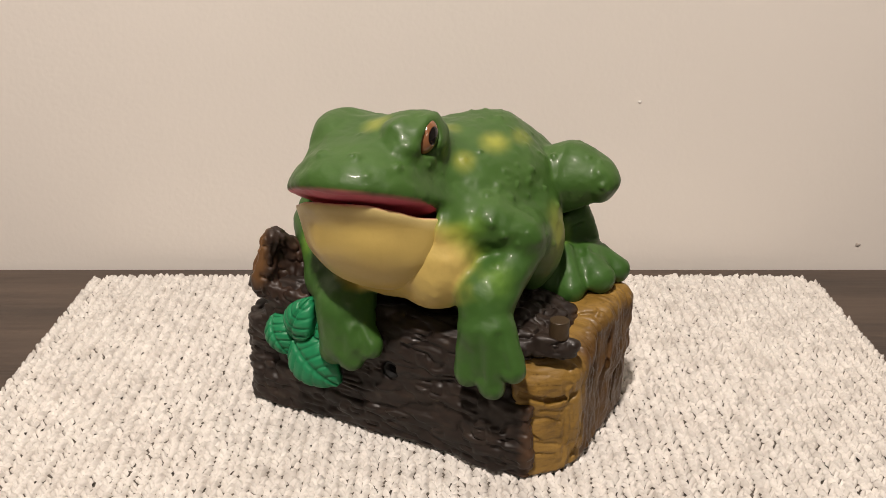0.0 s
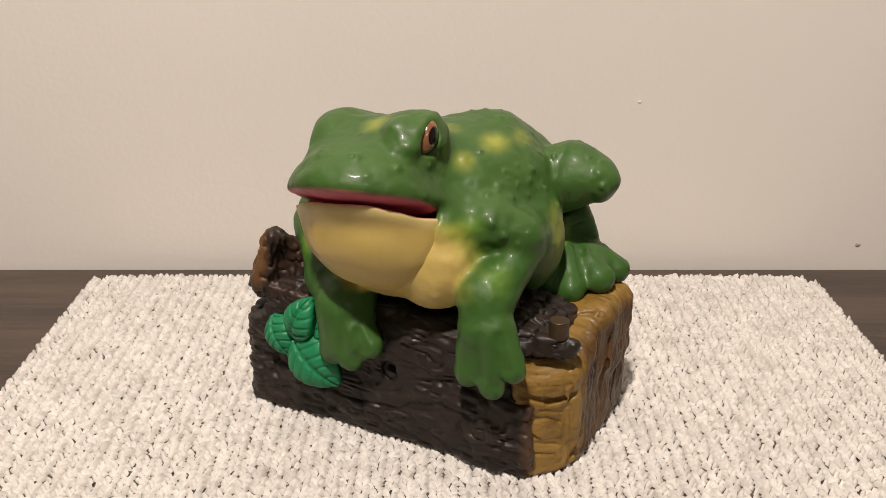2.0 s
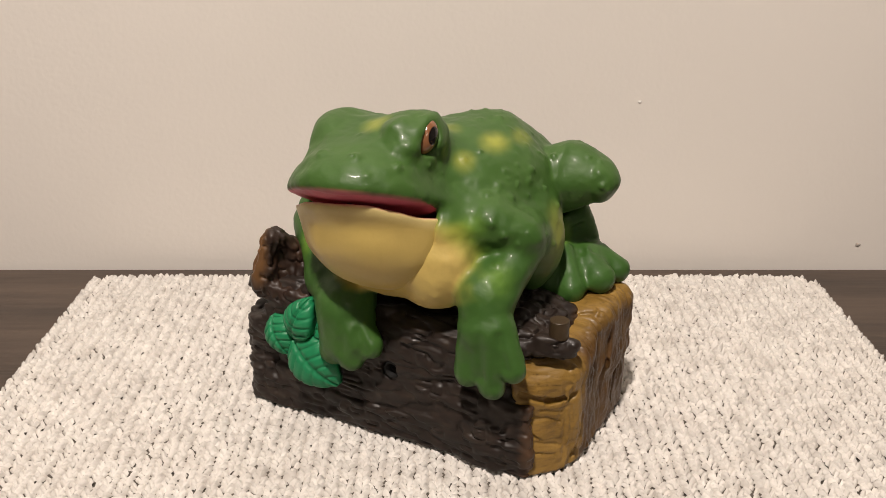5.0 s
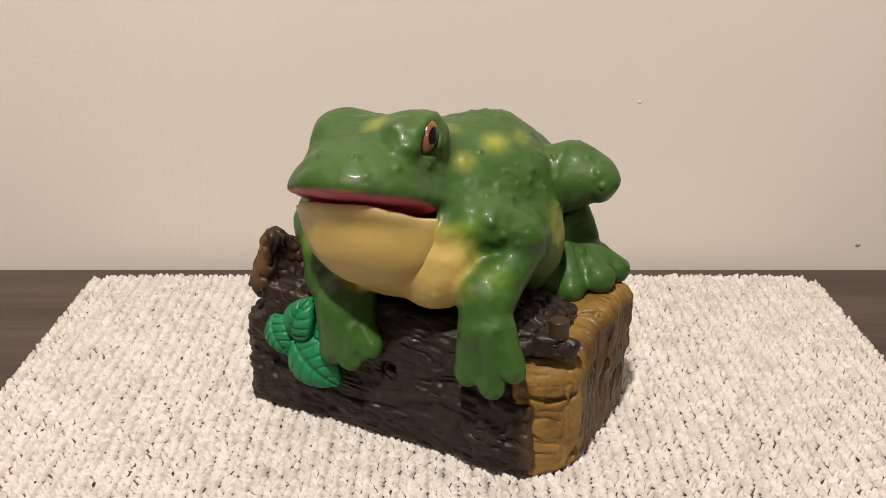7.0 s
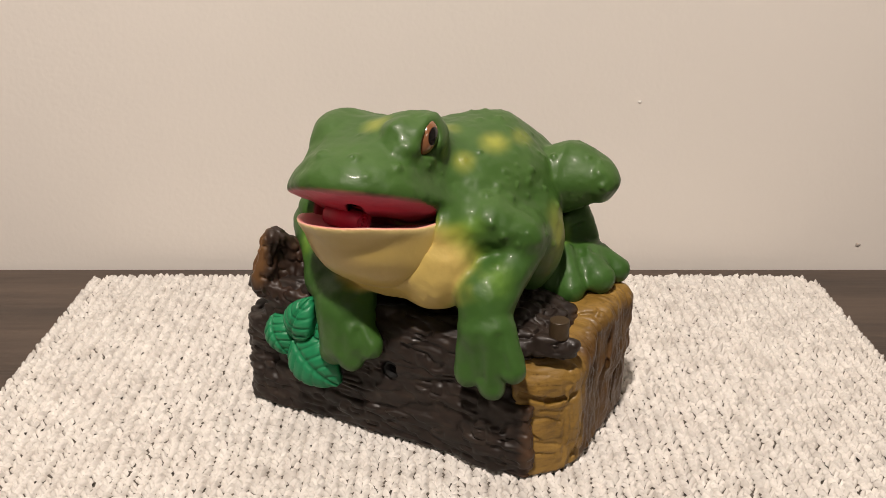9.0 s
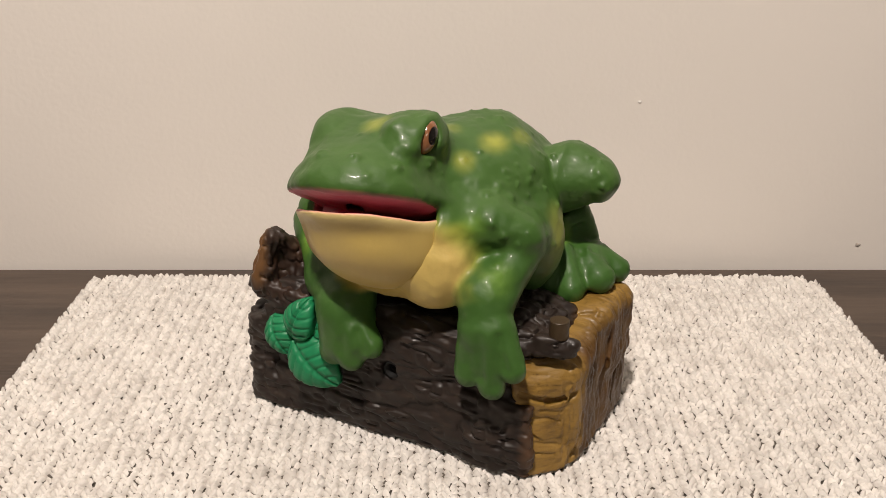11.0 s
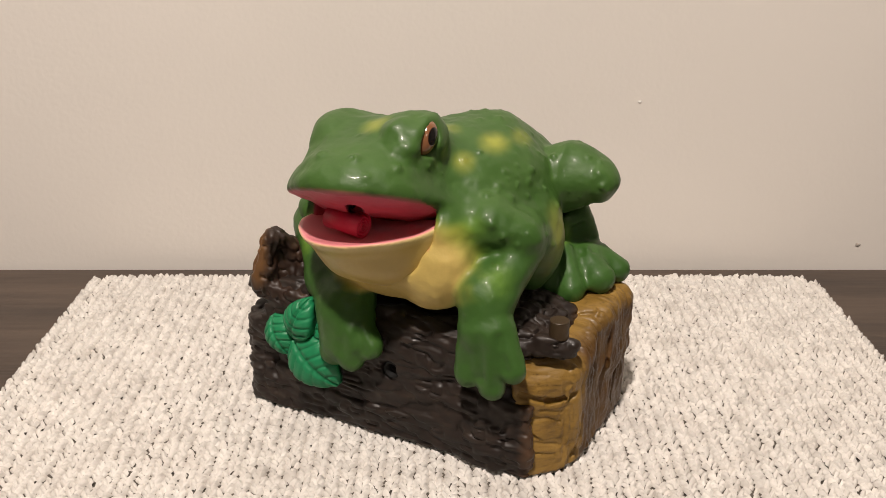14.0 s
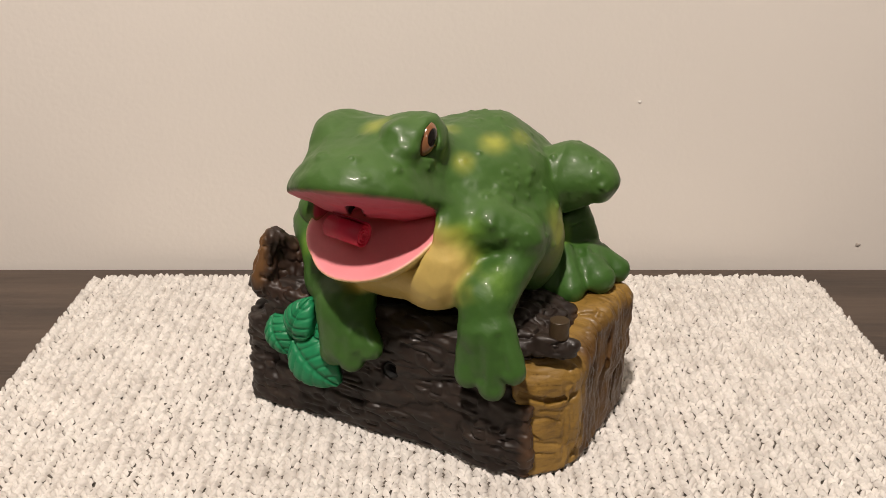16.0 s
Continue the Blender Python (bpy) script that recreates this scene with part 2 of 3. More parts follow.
# ---------------------------------------------------------------- the woven placemat
def build_mat():
    """Cords of flat paper straw, braided in herringbone and sewn side by side."""
    x0, x1, y0, y1 = -0.2355, 0.2495, 0.245, 0.5865
    mat = tagged(new("placemat"), "cream woven paper-straw placemat lying on the table", "placemat")
    # added sheet under the straw, coloured dark as the gaps' shade
    part("gap_shade_sheet", slab((x0 + 0.004, y0, 0.0004), (x1 - 0.012, y1 - 0.006, 0.0012), 0.0006, 1), M_GAP_SHADE, mat)
    rng = np.random.default_rng(7)
    cords = 72
    w = (x1 - x0) / cords
    pitch = 0.0034
    nu, nv = 5, 7
    u, v = np.meshgrid(np.linspace(-1, 1, nu), np.linspace(-1, 1, nv), indexing="ij")
    quad = np.array([[a * nv + b, (a + 1) * nv + b, (a + 1) * nv + b + 1, a * nv + b + 1] for a in range(nu - 1) for b in range(nv - 1)])
    verts, faces, singles = [], [], 0
    for c in range(cords):
        xc = x0 + (c + 0.5) * w
        end = y1
        gap = x1 - xc
        if gap < 0.022:
            end = y1 - 0.022 + math.sqrt(max(0.0, 0.022 ** 2 - (0.022 - gap) ** 2))
        elif xc - x0 < 0.005:
            end = y1 - 0.004
        n = int((end - y0) / pitch)
        shift = rng.uniform(0, pitch)
        lift = rng.normal(0, 0.0003)
        for i in range(n):
            for side in (-1, 1):
                yy = y0 + shift + (i + (0.5 if side > 0 else 0.0) + rng.normal(0, 0.06)) * pitch
                if yy > end - 0.001:
                    continue
                ln = w * rng.uniform(0.345, 0.39)
                wd = pitch * rng.uniform(0.275, 0.31)
                ang = side * radians(rng.uniform(43, 50)) + rng.normal(0, 0.06)
                lu = u * ln
                lv = v * wd * (1 - 0.05 * u * u)
                crease = rng.uniform(-0.6, 0.6)
                zz = 0.0008 + lift + 0.0028 * (1 - 0.75 * u ** 8) * (1 - 0.85 * v ** 8)
                zz = zz - 0.0013 * np.exp(-((v - crease) / 0.2) ** 2) * rng.uniform(0, 1) ** 2
                zz = zz + (0.00045 + 0.00045 * rng.normal()) * v + 0.00045 * rng.normal() * u - 0.0006 * side * u * (1 if i % 2 else -1) + 0.00007 * rng.normal(size=u.shape)
                lu = lu + 0.00010 * rng.normal(size=u.shape)
                lv = lv + 0.00008 * rng.normal(size=u.shape)
                px = xc + side * w * 0.25 + lu * math.cos(ang) - lv * math.sin(ang) + rng.normal(0, 0.0004)
                py = yy + lu * math.sin(ang) + lv * math.cos(ang)
                piece = np.stack([px, py, np.maximum(zz, 0.0008)], -1).reshape(-1, 3)
                if singles < 300 and abs(xc + 0.13) < 0.075 and 0.355 < yy < 0.385:
                    mesh_object("straw_strand", piece, quad, M_FIBRE, mat)
                    singles += 1
                else:
                    faces.append(quad + len(verts) * nu * nv)
                    verts.append(piece)
    rest = mesh_object("straw_weave", np.concatenate(verts), np.concatenate(faces), M_FIBRE, mat)
    tagged(rest, "herringbone weave of cream paper straw", kind="stuff")
    return mat


build_mat()

# ---------------------------------------------------------------- the croaking frog toy
MAT_TOP = 0.005
toy = tagged(new("toy_frog"), "green rubber croaking frog toy sitting on a brown log base", "toy")
toy.matrix_world = pose(0.0080, 0.4120, MAT_TOP - 0.0005, 0, 0, -28.00)


def build_log():
    """The bark half of the log: rounded, furrowed, with a broken branch stub and a tongue of bark over the cut wood."""
    c = Clay((-0.118, -0.062, -0.004), (0.084, 0.078, 0.092), 0.0008)
    c.block((-0.107, -0.036, -0.012), (0.046, 0.057, 0.070), 0.011)
    c.block((0.02, -0.022, 0.03), (0.056, 0.050, 0.0668), 0.008, k=0.008)
    c.limb((0.0462, -0.0240, 0.0626), (0.0632, -0.0180, 0.0613), 0.0050, 0.0047, k=0.004)
    c.block((0.025, -0.0365, -0.012), (0.0535, -0.018, 0.038), 0.004, k=0.006)
    # furrows
    for a, b, r in (((-0.0973, -0.0370, 0.0279), (-0.0585, -0.0370, 0.0215), 0.0015), ((0.0021, -0.0370, 0.0389), (0.0152, -0.0370, 0.0408), 0.0016), ((-0.0170, -0.0370, 0.0581), (0.0123, -0.0370, 0.0625), 0.0009),
                    ((0.0020, -0.0370, 0.0182), (0.0326, -0.0370, 0.0170), 0.0009), ((-0.0470, -0.0370, 0.0164), (-0.0149, -0.0370, 0.0188), 0.0008), ((0.0238, -0.0370, 0.0397), (0.0445, -0.0370, 0.0413), 0.0010),
                    ((0.0463, -0.0216, 0.0660), (0.0497, 0.0002, 0.0660), 0.0009), ((0.0269, -0.0370, 0.0168), (0.0479, -0.0370, 0.0189), 0.0007)):
        c.limb(c.settle(a), c.settle(b), r, r * 0.6, k=0.002, cut=True)
    c.ball((-0.1006, -0.0360, 0.0540), (0.0100, 0.0200, 0.0075), k=0.004, cut=True)
    c.rough((0.030, 0.012, 0.014), 0.0020, 3)
    c.rough((0.011, 0.004, 0.0036), 0.0011, 5)
    c.rough((0.0075, 0.0035, 0.0026), 0.0014, 9, ridged=True)
    c.rough((0.0035, 0.0020, 0.0018), 0.0004, 10)
    c.ball((-0.0181, -0.0360, 0.0386), 0.0042, k=0.0015, cut=True)
    c.keep_side((0, 0, 0), (0, 0, -1), 0.001)
    v, q = c.skin()
    paint = np.tile(np.array([0.016, 0.0105, 0.008]), (len(v), 1))
    dry = (lattice(v / np.array([0.006, 0.003, 0.003]), 21) ** 3)[:, None]
    paint = blend(paint, (0.050, 0.034, 0.025), dry * 0.7)
    paint = blend(paint, (0.13, 0.065, 0.022), spot(v, (0.0608, 0.0151, 0.0620), (0.010, 0.016, 0.010), 0.8) * 0.9)
    paint = blend(paint, (0.085, 0.042, 0.020), np.clip((v[:, :1] - 0.0475) / 0.005, 0, 1) * np.clip((0.05 - v[:, 2:]) / 0.01, 0, 1) * 0.8)
    log = mesh_object("log_base", v, q, M_BARK, toy, paint=paint)
    return tagged(log, "dark brown furrowed bark log base")


def build_stub(log):
    c = Clay((-0.122, -0.062, 0.045), (-0.045, 0.05, 0.115), 0.0007)
    c.limb((-0.0876, -0.0220, 0.0768), (-0.0860, -0.0050, 0.0560), 0.0105, 0.0160, k=0.004)
    c.limb((-0.0864, -0.0300, 0.0893), (-0.0905, -0.0320, 0.0682), 0.0056, 0.0066, k=0.004)
    c.limb((-0.0860, -0.0290, 0.0902), (-0.0815, -0.0240, 0.0833), 0.0048, 0.0060, k=0.004)
    c.limb((-0.0821, -0.0220, 0.0809), (-0.0767, -0.0220, 0.0622), 0.0066, 0.0080, k=0.004)
    c.limb((-0.0923, -0.0320, 0.0635), (-0.0675, -0.0300, 0.0620), 0.0054, 0.0056, k=0.003)
    c.ball(c.settle((-0.0774, -0.0340, 0.0795)), (0.0055, 0.0050, 0.0100), k=0.004, cut=True)
    c.limb(c.settle((-0.0908, -0.0340, 0.0701)), c.settle((-0.0726, -0.0340, 0.0686)), 0.0016, 0.0012, k=0.002, cut=True)
    c.rough((0.012, 0.012, 0.012), 0.0012, 31)
    c.rough((0.0040, 0.0040, 0.0050), 0.0011, 33, ridged=True)
    c.rough((0.0024, 0.0024, 0.004), 0.0007, 34)
    v, q = c.skin()
    paint = np.tile(np.array([0.024, 0.014, 0.010]), (len(v), 1))
    paint = blend(paint, (0.20, 0.100, 0.034), spot(v, (-0.0918, -0.0340, 0.0820), (0.0075, 0.016, 0.021), 0.5) * 0.85)
    paint = blend(paint, (0.070, 0.034, 0.018), (lattice(v / 0.006, 35) ** 2)[:, None] * 0.8)
    return tagged(mesh_object("branch_stub", v, q, M_BARK, log, paint=paint), "broken branch stub with tan outer edge")


def build_cut_wood(log):
    c = Clay((0.015, -0.050, -0.004), (0.084, 0.072, 0.082), 0.0007)
    c.block((0.041, -0.0345, -0.012), (0.068, 0.056, 0.0615), 0.006)
    c.block((0.030, 0.012, 0.03), (0.070, 0.055, 0.0665), 0.007, k=0.005)
    c.keep_side((0.0575, -0.0262, 0), (0.70, -0.71, 0), 0.006)
    c.keep_side((0.055, -0.018, 0.0555), (0.45, -0.45, 0.80), 0.006)
    for a, b, r in (((0.0486, -0.0340, 0.0422), (0.0619, -0.0340, 0.0412), 0.002), ((0.0619, -0.0340, 0.0412), (0.0758, -0.0340, 0.0459), 0.002), ((0.0660, -0.0043, 0.0266), (0.0660, 0.0307, 0.0006), 0.0015),
                    ((0.0492, -0.0340, 0.0621), (0.0702, -0.0340, 0.0654), 0.002), ((0.0600, -0.0048, 0.0482), (0.0600, 0.0299, 0.0238), 0.0016), ((0.0600, 0.0073, 0.0168), (0.0600, 0.0015, 0.0049), 0.0011),
                    ((0.0600, 0.0015, 0.0049), (0.0600, -0.0059, -0.0060), 0.0011), ((0.0660, 0.0078, 0.0183), (0.0660, 0.0044, 0.0012), 0.001), ((0.0660, -0.0137, 0.0108), (0.0660, 0.0165, -0.0037), 0.0009),
                    ((0.0660, 0.0154, 0.0541), (0.0660, 0.0093, 0.0360), 0.0014), ((0.0660, 0.0093, 0.0360), (0.0660, 0.0073, 0.0207), 0.0014), ((0.0690, 0.0255, 0.0568), (0.0690, 0.0195, 0.0384), 0.0014),
                    ((0.0690, 0.0195, 0.0384), (0.0690, 0.0145, 0.0224), 0.0014), ((0.0690, 0.0392, 0.0413), (0.0690, 0.0342, 0.0247), 0.0012), ((0.0690, 0.0342, 0.0247), (0.0690, 0.0310, 0.0069), 0.0012),
                    ((0.0690, 0.0150, 0.0527), (0.0690, 0.0413, 0.0243), 0.001), ((0.0690, 0.0066, 0.0388), (0.0690, 0.0338, 0.0185), 0.001), ((0.0596, 0.0066, 0.0660), (0.0652, 0.0122, 0.0660), 0.0009),
                    ((0.0652, 0.0122, 0.0660), (0.0640, 0.0188, 0.0660), 0.0009), ((0.0525, -0.0340, 0.0574), (0.0695, -0.0340, 0.0598), 0.0004), ((0.0550, -0.0340, 0.0474), (0.0680, -0.0340, 0.0500), 0.0004),
                    ((0.0517, -0.0340, 0.0527), (0.0613, -0.0340, 0.0540), 0.0004), ((0.0509, -0.0340, 0.0304), (0.0623, -0.0340, 0.0324), 0.0004), ((0.0623, -0.0340, 0.0324), (0.0690, -0.0340, 0.0310), 0.0004),
                    ((0.0506, -0.0340, 0.0229), (0.0594, -0.0340, 0.0204), 0.0004), ((0.0562, -0.0340, 0.0188), (0.0696, -0.0340, 0.0195), 0.0004), ((0.0524, -0.0340, 0.0130), (0.0659, -0.0340, 0.0136), 0.0004),
                    ((0.0582, -0.0340, 0.0355), (0.0687, -0.0340, 0.0366), 0.0004)):
        a, b = c.settle(a), c.settle(b)
        if max(abs(c.value(a)), abs(c.value(b))) < 0.0015 and math.dist(a, b) < 0.03:
            c.limb(a, b, r, r * 0.8, k=0.0008, cut=True)
    end = lambda p: np.clip((p[:, 0] - 0.058) / 0.006, 0, 1)
    c.rough((0.010, 0.010, 0.010), 0.0010, 41)
    c.rough((0.010, 0.008, 0.016), 0.0010, 43, end)
    c.rough((0.006, 0.0024, 0.010), 0.0009, 45, end, ridged=True)
    c.rough((0.003, 0.0016, 0.004), 0.0005, 44, end)
    c.keep_side((0, 0, 0), (0, 0, -1), 0.001)
    v, q = c.skin()
    paint = np.tile(np.array([0.27, 0.160, 0.036]), (len(v), 1))
    paint = blend(paint, (0.42, 0.25, 0.055), (lattice(v / np.array([0.02, 0.006, 0.006]), 47) ** 2)[:, None] * 0.7)
    lines = np.abs(np.sin(v[:, 2] * 1150 + v[:, 0] * 60 + 5 * lattice(v / np.array([0.03, 0.02, 0.009]), 48))) * 0.5
    paint = blend(paint, (0.10, 0.055, 0.018), (np.clip((0.05 - lines) / 0.04, 0, 1) * lattice(v / 0.007, 46))[:, None] * 0.9)
    # darker brown over the end face, fading out at its top
    end_mask = np.clip((v[:, :1] - 0.0600) / 0.004, 0, 1) * np.clip((v[:, 1:2] + 0.012) / 0.006, 0, 1) * np.clip(1.2 - (v[:, 2:] - 0.054) / 0.01, 0, 1)
    paint = blend(paint, (0.085, 0.038, 0.014), end_mask * (0.75 + 0.25 * lattice(v / 0.008, 49)[:, None]))
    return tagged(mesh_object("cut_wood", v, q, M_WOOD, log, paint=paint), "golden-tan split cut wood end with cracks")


def build_leaf(log, centre, length, width, turn, label):
    """A cupped leaf with a midrib and side veins, three-dimensional and thick."""
    nu, nv = 49, 21
    s, t = np.meshgrid(np.linspace(0, 1, nu), np.linspace(-1, 1, nv), indexing="ij")
    half = width / 2 * np.sin(np.pi * np.clip(s, 0.02, 0.985) ** 0.8) ** 0.62
    x = (s - 0.5) * length
    y = t * half
    z = 0.0050 * np.sqrt(np.clip(1 - 0.9 * t * t, 0, 1)) * np.sin(np.pi * np.clip(s, 0.03, 0.97)) ** 0.5
    z -= 0.0018 * np.exp(-(t / 0.10) ** 2)
    z -= 0.0011 * np.clip(np.cos((s * 5.2 - np.abs(t) * 0.9) * 2 * np.pi), 0, 1) ** 5 * (np.abs(t) > 0.08)
    z -= 0.35 * (s - 0.45) ** 2 * length
    top = np.stack([x, y, z], -1).reshape(-1, 3)
    low = np.stack([x, y * 0.96, z * 0.55 - 0.0042], -1).reshape(-1, 3)
    m = nu * nv
    faces = []
    for a in range(nu - 1):
        for b in range(nv - 1):
            k = a * nv + b
            faces.append([k, k + nv, k + nv + 1, k + 1])
            faces.append([m + k, m + k + 1, m + k + nv + 1, m + k + nv])
    ring = [a * nv for a in range(nu)] + [(nu - 1) * nv + b for b in range(1, nv)]
    ring += [a * nv + nv - 1 for a in range(nu - 2, -1, -1)] + [b for b in range(nv - 2, 0, -1)]
    for k, a in enumerate(ring):
        b = ring[(k + 1) % len(ring)]
        faces.append([a, m + a, m + b, b])
    ob = mesh_object("leaf", np.concatenate([top, low]), faces, M_LEAF, log)
    ob.matrix_basis = Matrix.Translation(centre) @ pose(0, 0, 0, *turn)
    return tagged(ob, label)


def build_button(log):
    bm = bmesh.new()
    bmesh.ops.create_cone(bm, cap_ends=True, segments=48, radius1=0.0045, radius2=0.0043, depth=0.0085)
    bmesh.ops.bevel(bm, geom=[e for e in bm.edges if abs(e.verts[0].co.z - e.verts[1].co.z) < 1e-6], offset=0.0003, segments=1, affect="EDGES")
    ob = part("button", bm, M_BUTTON, log, "round bronze push button", smooth=False)
    ob.location = (0.0582, -0.0187, 0.0710)
    bm = bmesh.new()
    ring, k = [], 24
    for i in range(k):
        a = 2 * math.pi * i / k
        ring.append([bm.verts.new((r * math.cos(a), y, r * math.sin(a))) for r, y in ((0.0032, 0.004), (0.0032, -0.0004), (0.0040, -0.0008), (0.0045, 0.0), (0.0045, 0.002))])
    for i in range(k):
        for j in range(4):
            bm.faces.new((ring[i][j], ring[i][j + 1], ring[(i + 1) % k][j + 1], ring[(i + 1) % k][j]))
    bm.faces.new([r[0] for r in ring])
    bmesh.ops.recalc_face_normals(bm, faces=bm.faces[:])
    ob = part("sensor_hole", bm, M_HOLE, log, "round black sensor opening")
    ob.location = (-0.0167, -0.0362, 0.0390)


GREEN, DEEP = (0.057, 0.130, 0.025), (0.038, 0.115, 0.020)
YELLOW, LIME, CREAM = (0.42, 0.43, 0.07), (0.17, 0.32, 0.035), (0.60, 0.445, 0.135)
PINK = (0.86, 0.30, 0.33)
HINGE = Vector((-0.0250, -0.0340, 0.1165))
MOUTH_N = Vector((-0.105, 0.44, 1.0)).normalized()      # up from the plane of the upper lip


FLOOR, FLOOR_R = (-0.0240, -0.0350, 0.1165), (0.0335, 0.0358, 0.0068)


def palate(p):
    """Height over the roof of the mouth, which sags from the lip back towards the throat."""
    x = (p[..., 0] + 0.0240) / 0.0350
    y = np.minimum((p[..., 1] + 0.0340) / 0.0390, 0)
    sag = 0.0058 * np.clip(1 - x * x - y * y, 0, 1)
    return (p - np.array(HINGE)) @ np.array(MOUTH_N) - 0.0022 + sag


def gape(p):
    """Distance to the room that the open mouth takes: a bowl between its roof and the dropped jaw's floor."""
    ball = Clay.d_ball(p, (-0.0240, -0.0440, 0.1180), (0.0325, 0.0330, 0.0320), None)
    low = -((p - np.array((-0.025, -0.030, 0.1040))) @ np.array((0.0, -0.342, 0.940)))
    return np.maximum(np.maximum(ball, low), palate(p))


def head_mass(c, k=0.008):
    c.ball((-0.0245, -0.0285, 0.1285), (0.0295, 0.0335, 0.0265), k)
    c.ball((-0.0240, -0.0360, 0.1235), (0.0355, 0.0395, 0.0120), k, turn=(-23, -6, 0))
    c.ball((-0.0240, -0.0455, 0.1355), (0.0270, 0.0255, 0.0150), k, turn=(-10, -5, 0))


def build_frog():
    c = Clay((-0.118, -0.092, 0.024), (0.090, 0.094, 0.178), 0.0008)
    head_mass(c)
    box, p = c.box((-0.12, -0.10, 0.02), (0.09, 0.10, 0.18))
    c.carve(box, palate(p), 0.004)
    # brows over the eyes, crown
    c.ball((-0.0061, -0.0270, 0.1512), (0.0120, 0.0160, 0.0105), 0.012)
    c.ball((-0.0478, -0.0260, 0.1470), (0.0100, 0.0150, 0.0105), 0.012)
    # trunk
    c.ball((-0.0031, 0.0180, 0.1162), (0.0400, 0.0450, 0.0310), 0.010, turn=(-8, 0, 0))
    c.ball((0.0009, 0.0300, 0.1357), (0.0170, 0.0200, 0.0135), 0.010)
    c.ball((0.0036, 0.0460, 0.1092), (0.0270, 0.0280, 0.0300), 0.010)
    c.ball((0.0326, 0.0120, 0.0961), (0.0130, 0.0200, 0.0230), 0.008)
    c.ball((-0.020, -0.016, 0.0985), (0.0410, 0.0330, 0.0270), 0.010)
    c.ball((0.002, -0.0175, 0.0950), (0.0200, 0.0225, 0.0205), 0.010)
    c.ball((0.0068, -0.0360, 0.0992), (0.0150, 0.0095, 0.0165), 0.012)
    c.ball((0.0073, -0.0340, 0.0869), (0.0100, 0.0085, 0.0075), 0.010)
    c.ball((0.0105, -0.0260, 0.1155), (0.0095, 0.0115, 0.0085), 0.008)
    c.ball((-0.0620, -0.0240, 0.1095), (0.0095, 0.0120, 0.0090), 0.006)
    c.limb((-0.025, -0.018, 0.122), (-0.016, 0.010, 0.112), 0.0300, 0.0330, k=0.012)
    # arms: the one by the push button, then the one by the leaves
    arms = (((0.0155, -0.0120, 0.1094), (0.0367, -0.0120, 0.1074), 0.0150, 0.0100, 0.013),
            ((0.0262, -0.0220, 0.1163), (0.0392, -0.0180, 0.1105), 0.0085, 0.0075, 0.008),
            ((0.0391, -0.0140, 0.1019), (0.0304, -0.0340, 0.0874), 0.0085, 0.0118, 0.004),
            ((0.0304, -0.0340, 0.0874), (0.0329, -0.0410, 0.0741), 0.0115, 0.0108, 0.006),
            ((0.0287, -0.0410, 0.0731), (0.0276, -0.0450, 0.0549), 0.0082, 0.0064, 0.003),
            ((0.0350, -0.0430, 0.0742), (0.0390, -0.0460, 0.0510), 0.0085, 0.0058, 0.003),
            ((0.0387, -0.0410, 0.0756), (0.0479, -0.0440, 0.0601), 0.008, 0.006, 0.003),
            ((-0.0774, -0.0060, 0.0928), (-0.0561, -0.0240, 0.0745), 0.0115, 0.0120, 0.008), ((-0.0561, -0.0240, 0.0745), (-0.0399, -0.0360, 0.0653), 0.0125, 0.0130, 0.006),
            ((-0.0414, -0.0360, 0.0670), (-0.0372, -0.0405, 0.0522), 0.0125, 0.012, 0.006),
            ((-0.0431, -0.0400, 0.0550), (-0.0447, -0.0430, 0.0461), 0.0085, 0.0066, 0.003),
            ((-0.0348, -0.0430, 0.0570), (-0.0327, -0.0460, 0.0459), 0.0085, 0.0058, 0.003),
            ((-0.0313, -0.0410, 0.0584), (-0.0241, -0.0430, 0.0532), 0.0085, 0.0062, 0.003))
    for a, b, ra, rb, k in arms:
        c.limb(a, b, ra, rb, k=k)
    c.ball((0.0177, -0.0160, 0.0965), (0.0120, 0.0120, 0.0130), 0.008)
    c.ball((0.0090, -0.0340, 0.1147), (0.0070, 0.0085, 0.0080), 0.007)
    # hollows between the fingers
    for a, b in (((0.0341, -0.0500, 0.0746), (0.0355, -0.0500, 0.0565)), ((0.0439, -0.0500, 0.0771), (0.0464, -0.0500, 0.0630)), ((-0.0343, -0.0500, 0.0603), (-0.0357, -0.0500, 0.0506)), ((-0.0257, -0.0500, 0.0625), (-0.0239, -0.0500, 0.0537))):
        c.limb(c.settle(a), c.settle(b), 0.0006, 0.0009, k=0.004, cut=True)
    # hind legs
    c.limb((0.0372, 0.0400, 0.1197), (0.0524, 0.0400, 0.1198), 0.0172, 0.0100, k=0.0025)
    c.ball((0.0451, 0.0440, 0.1248), (0.0130, 0.0120, 0.0085), 0.006, turn=(0, 22, 0))
    c.limb((-0.066, 0.044, 0.110), (-0.084, 0.030, 0.112), 0.0180, 0.0110, k=0.004)
    c.limb((0.0386, 0.0520, 0.0965), (0.0447, 0.0580, 0.0773), 0.0070, 0.0060, k=0.004)
    c.limb((0.0345, 0.0460, 0.0933), (0.0342, 0.0476, 0.0760), 0.0060, 0.0085, k=0.005)
    c.limb((-0.080, 0.040, 0.105), (-0.070, 0.050, 0.078), 0.0070, 0.0070, k=0.004)
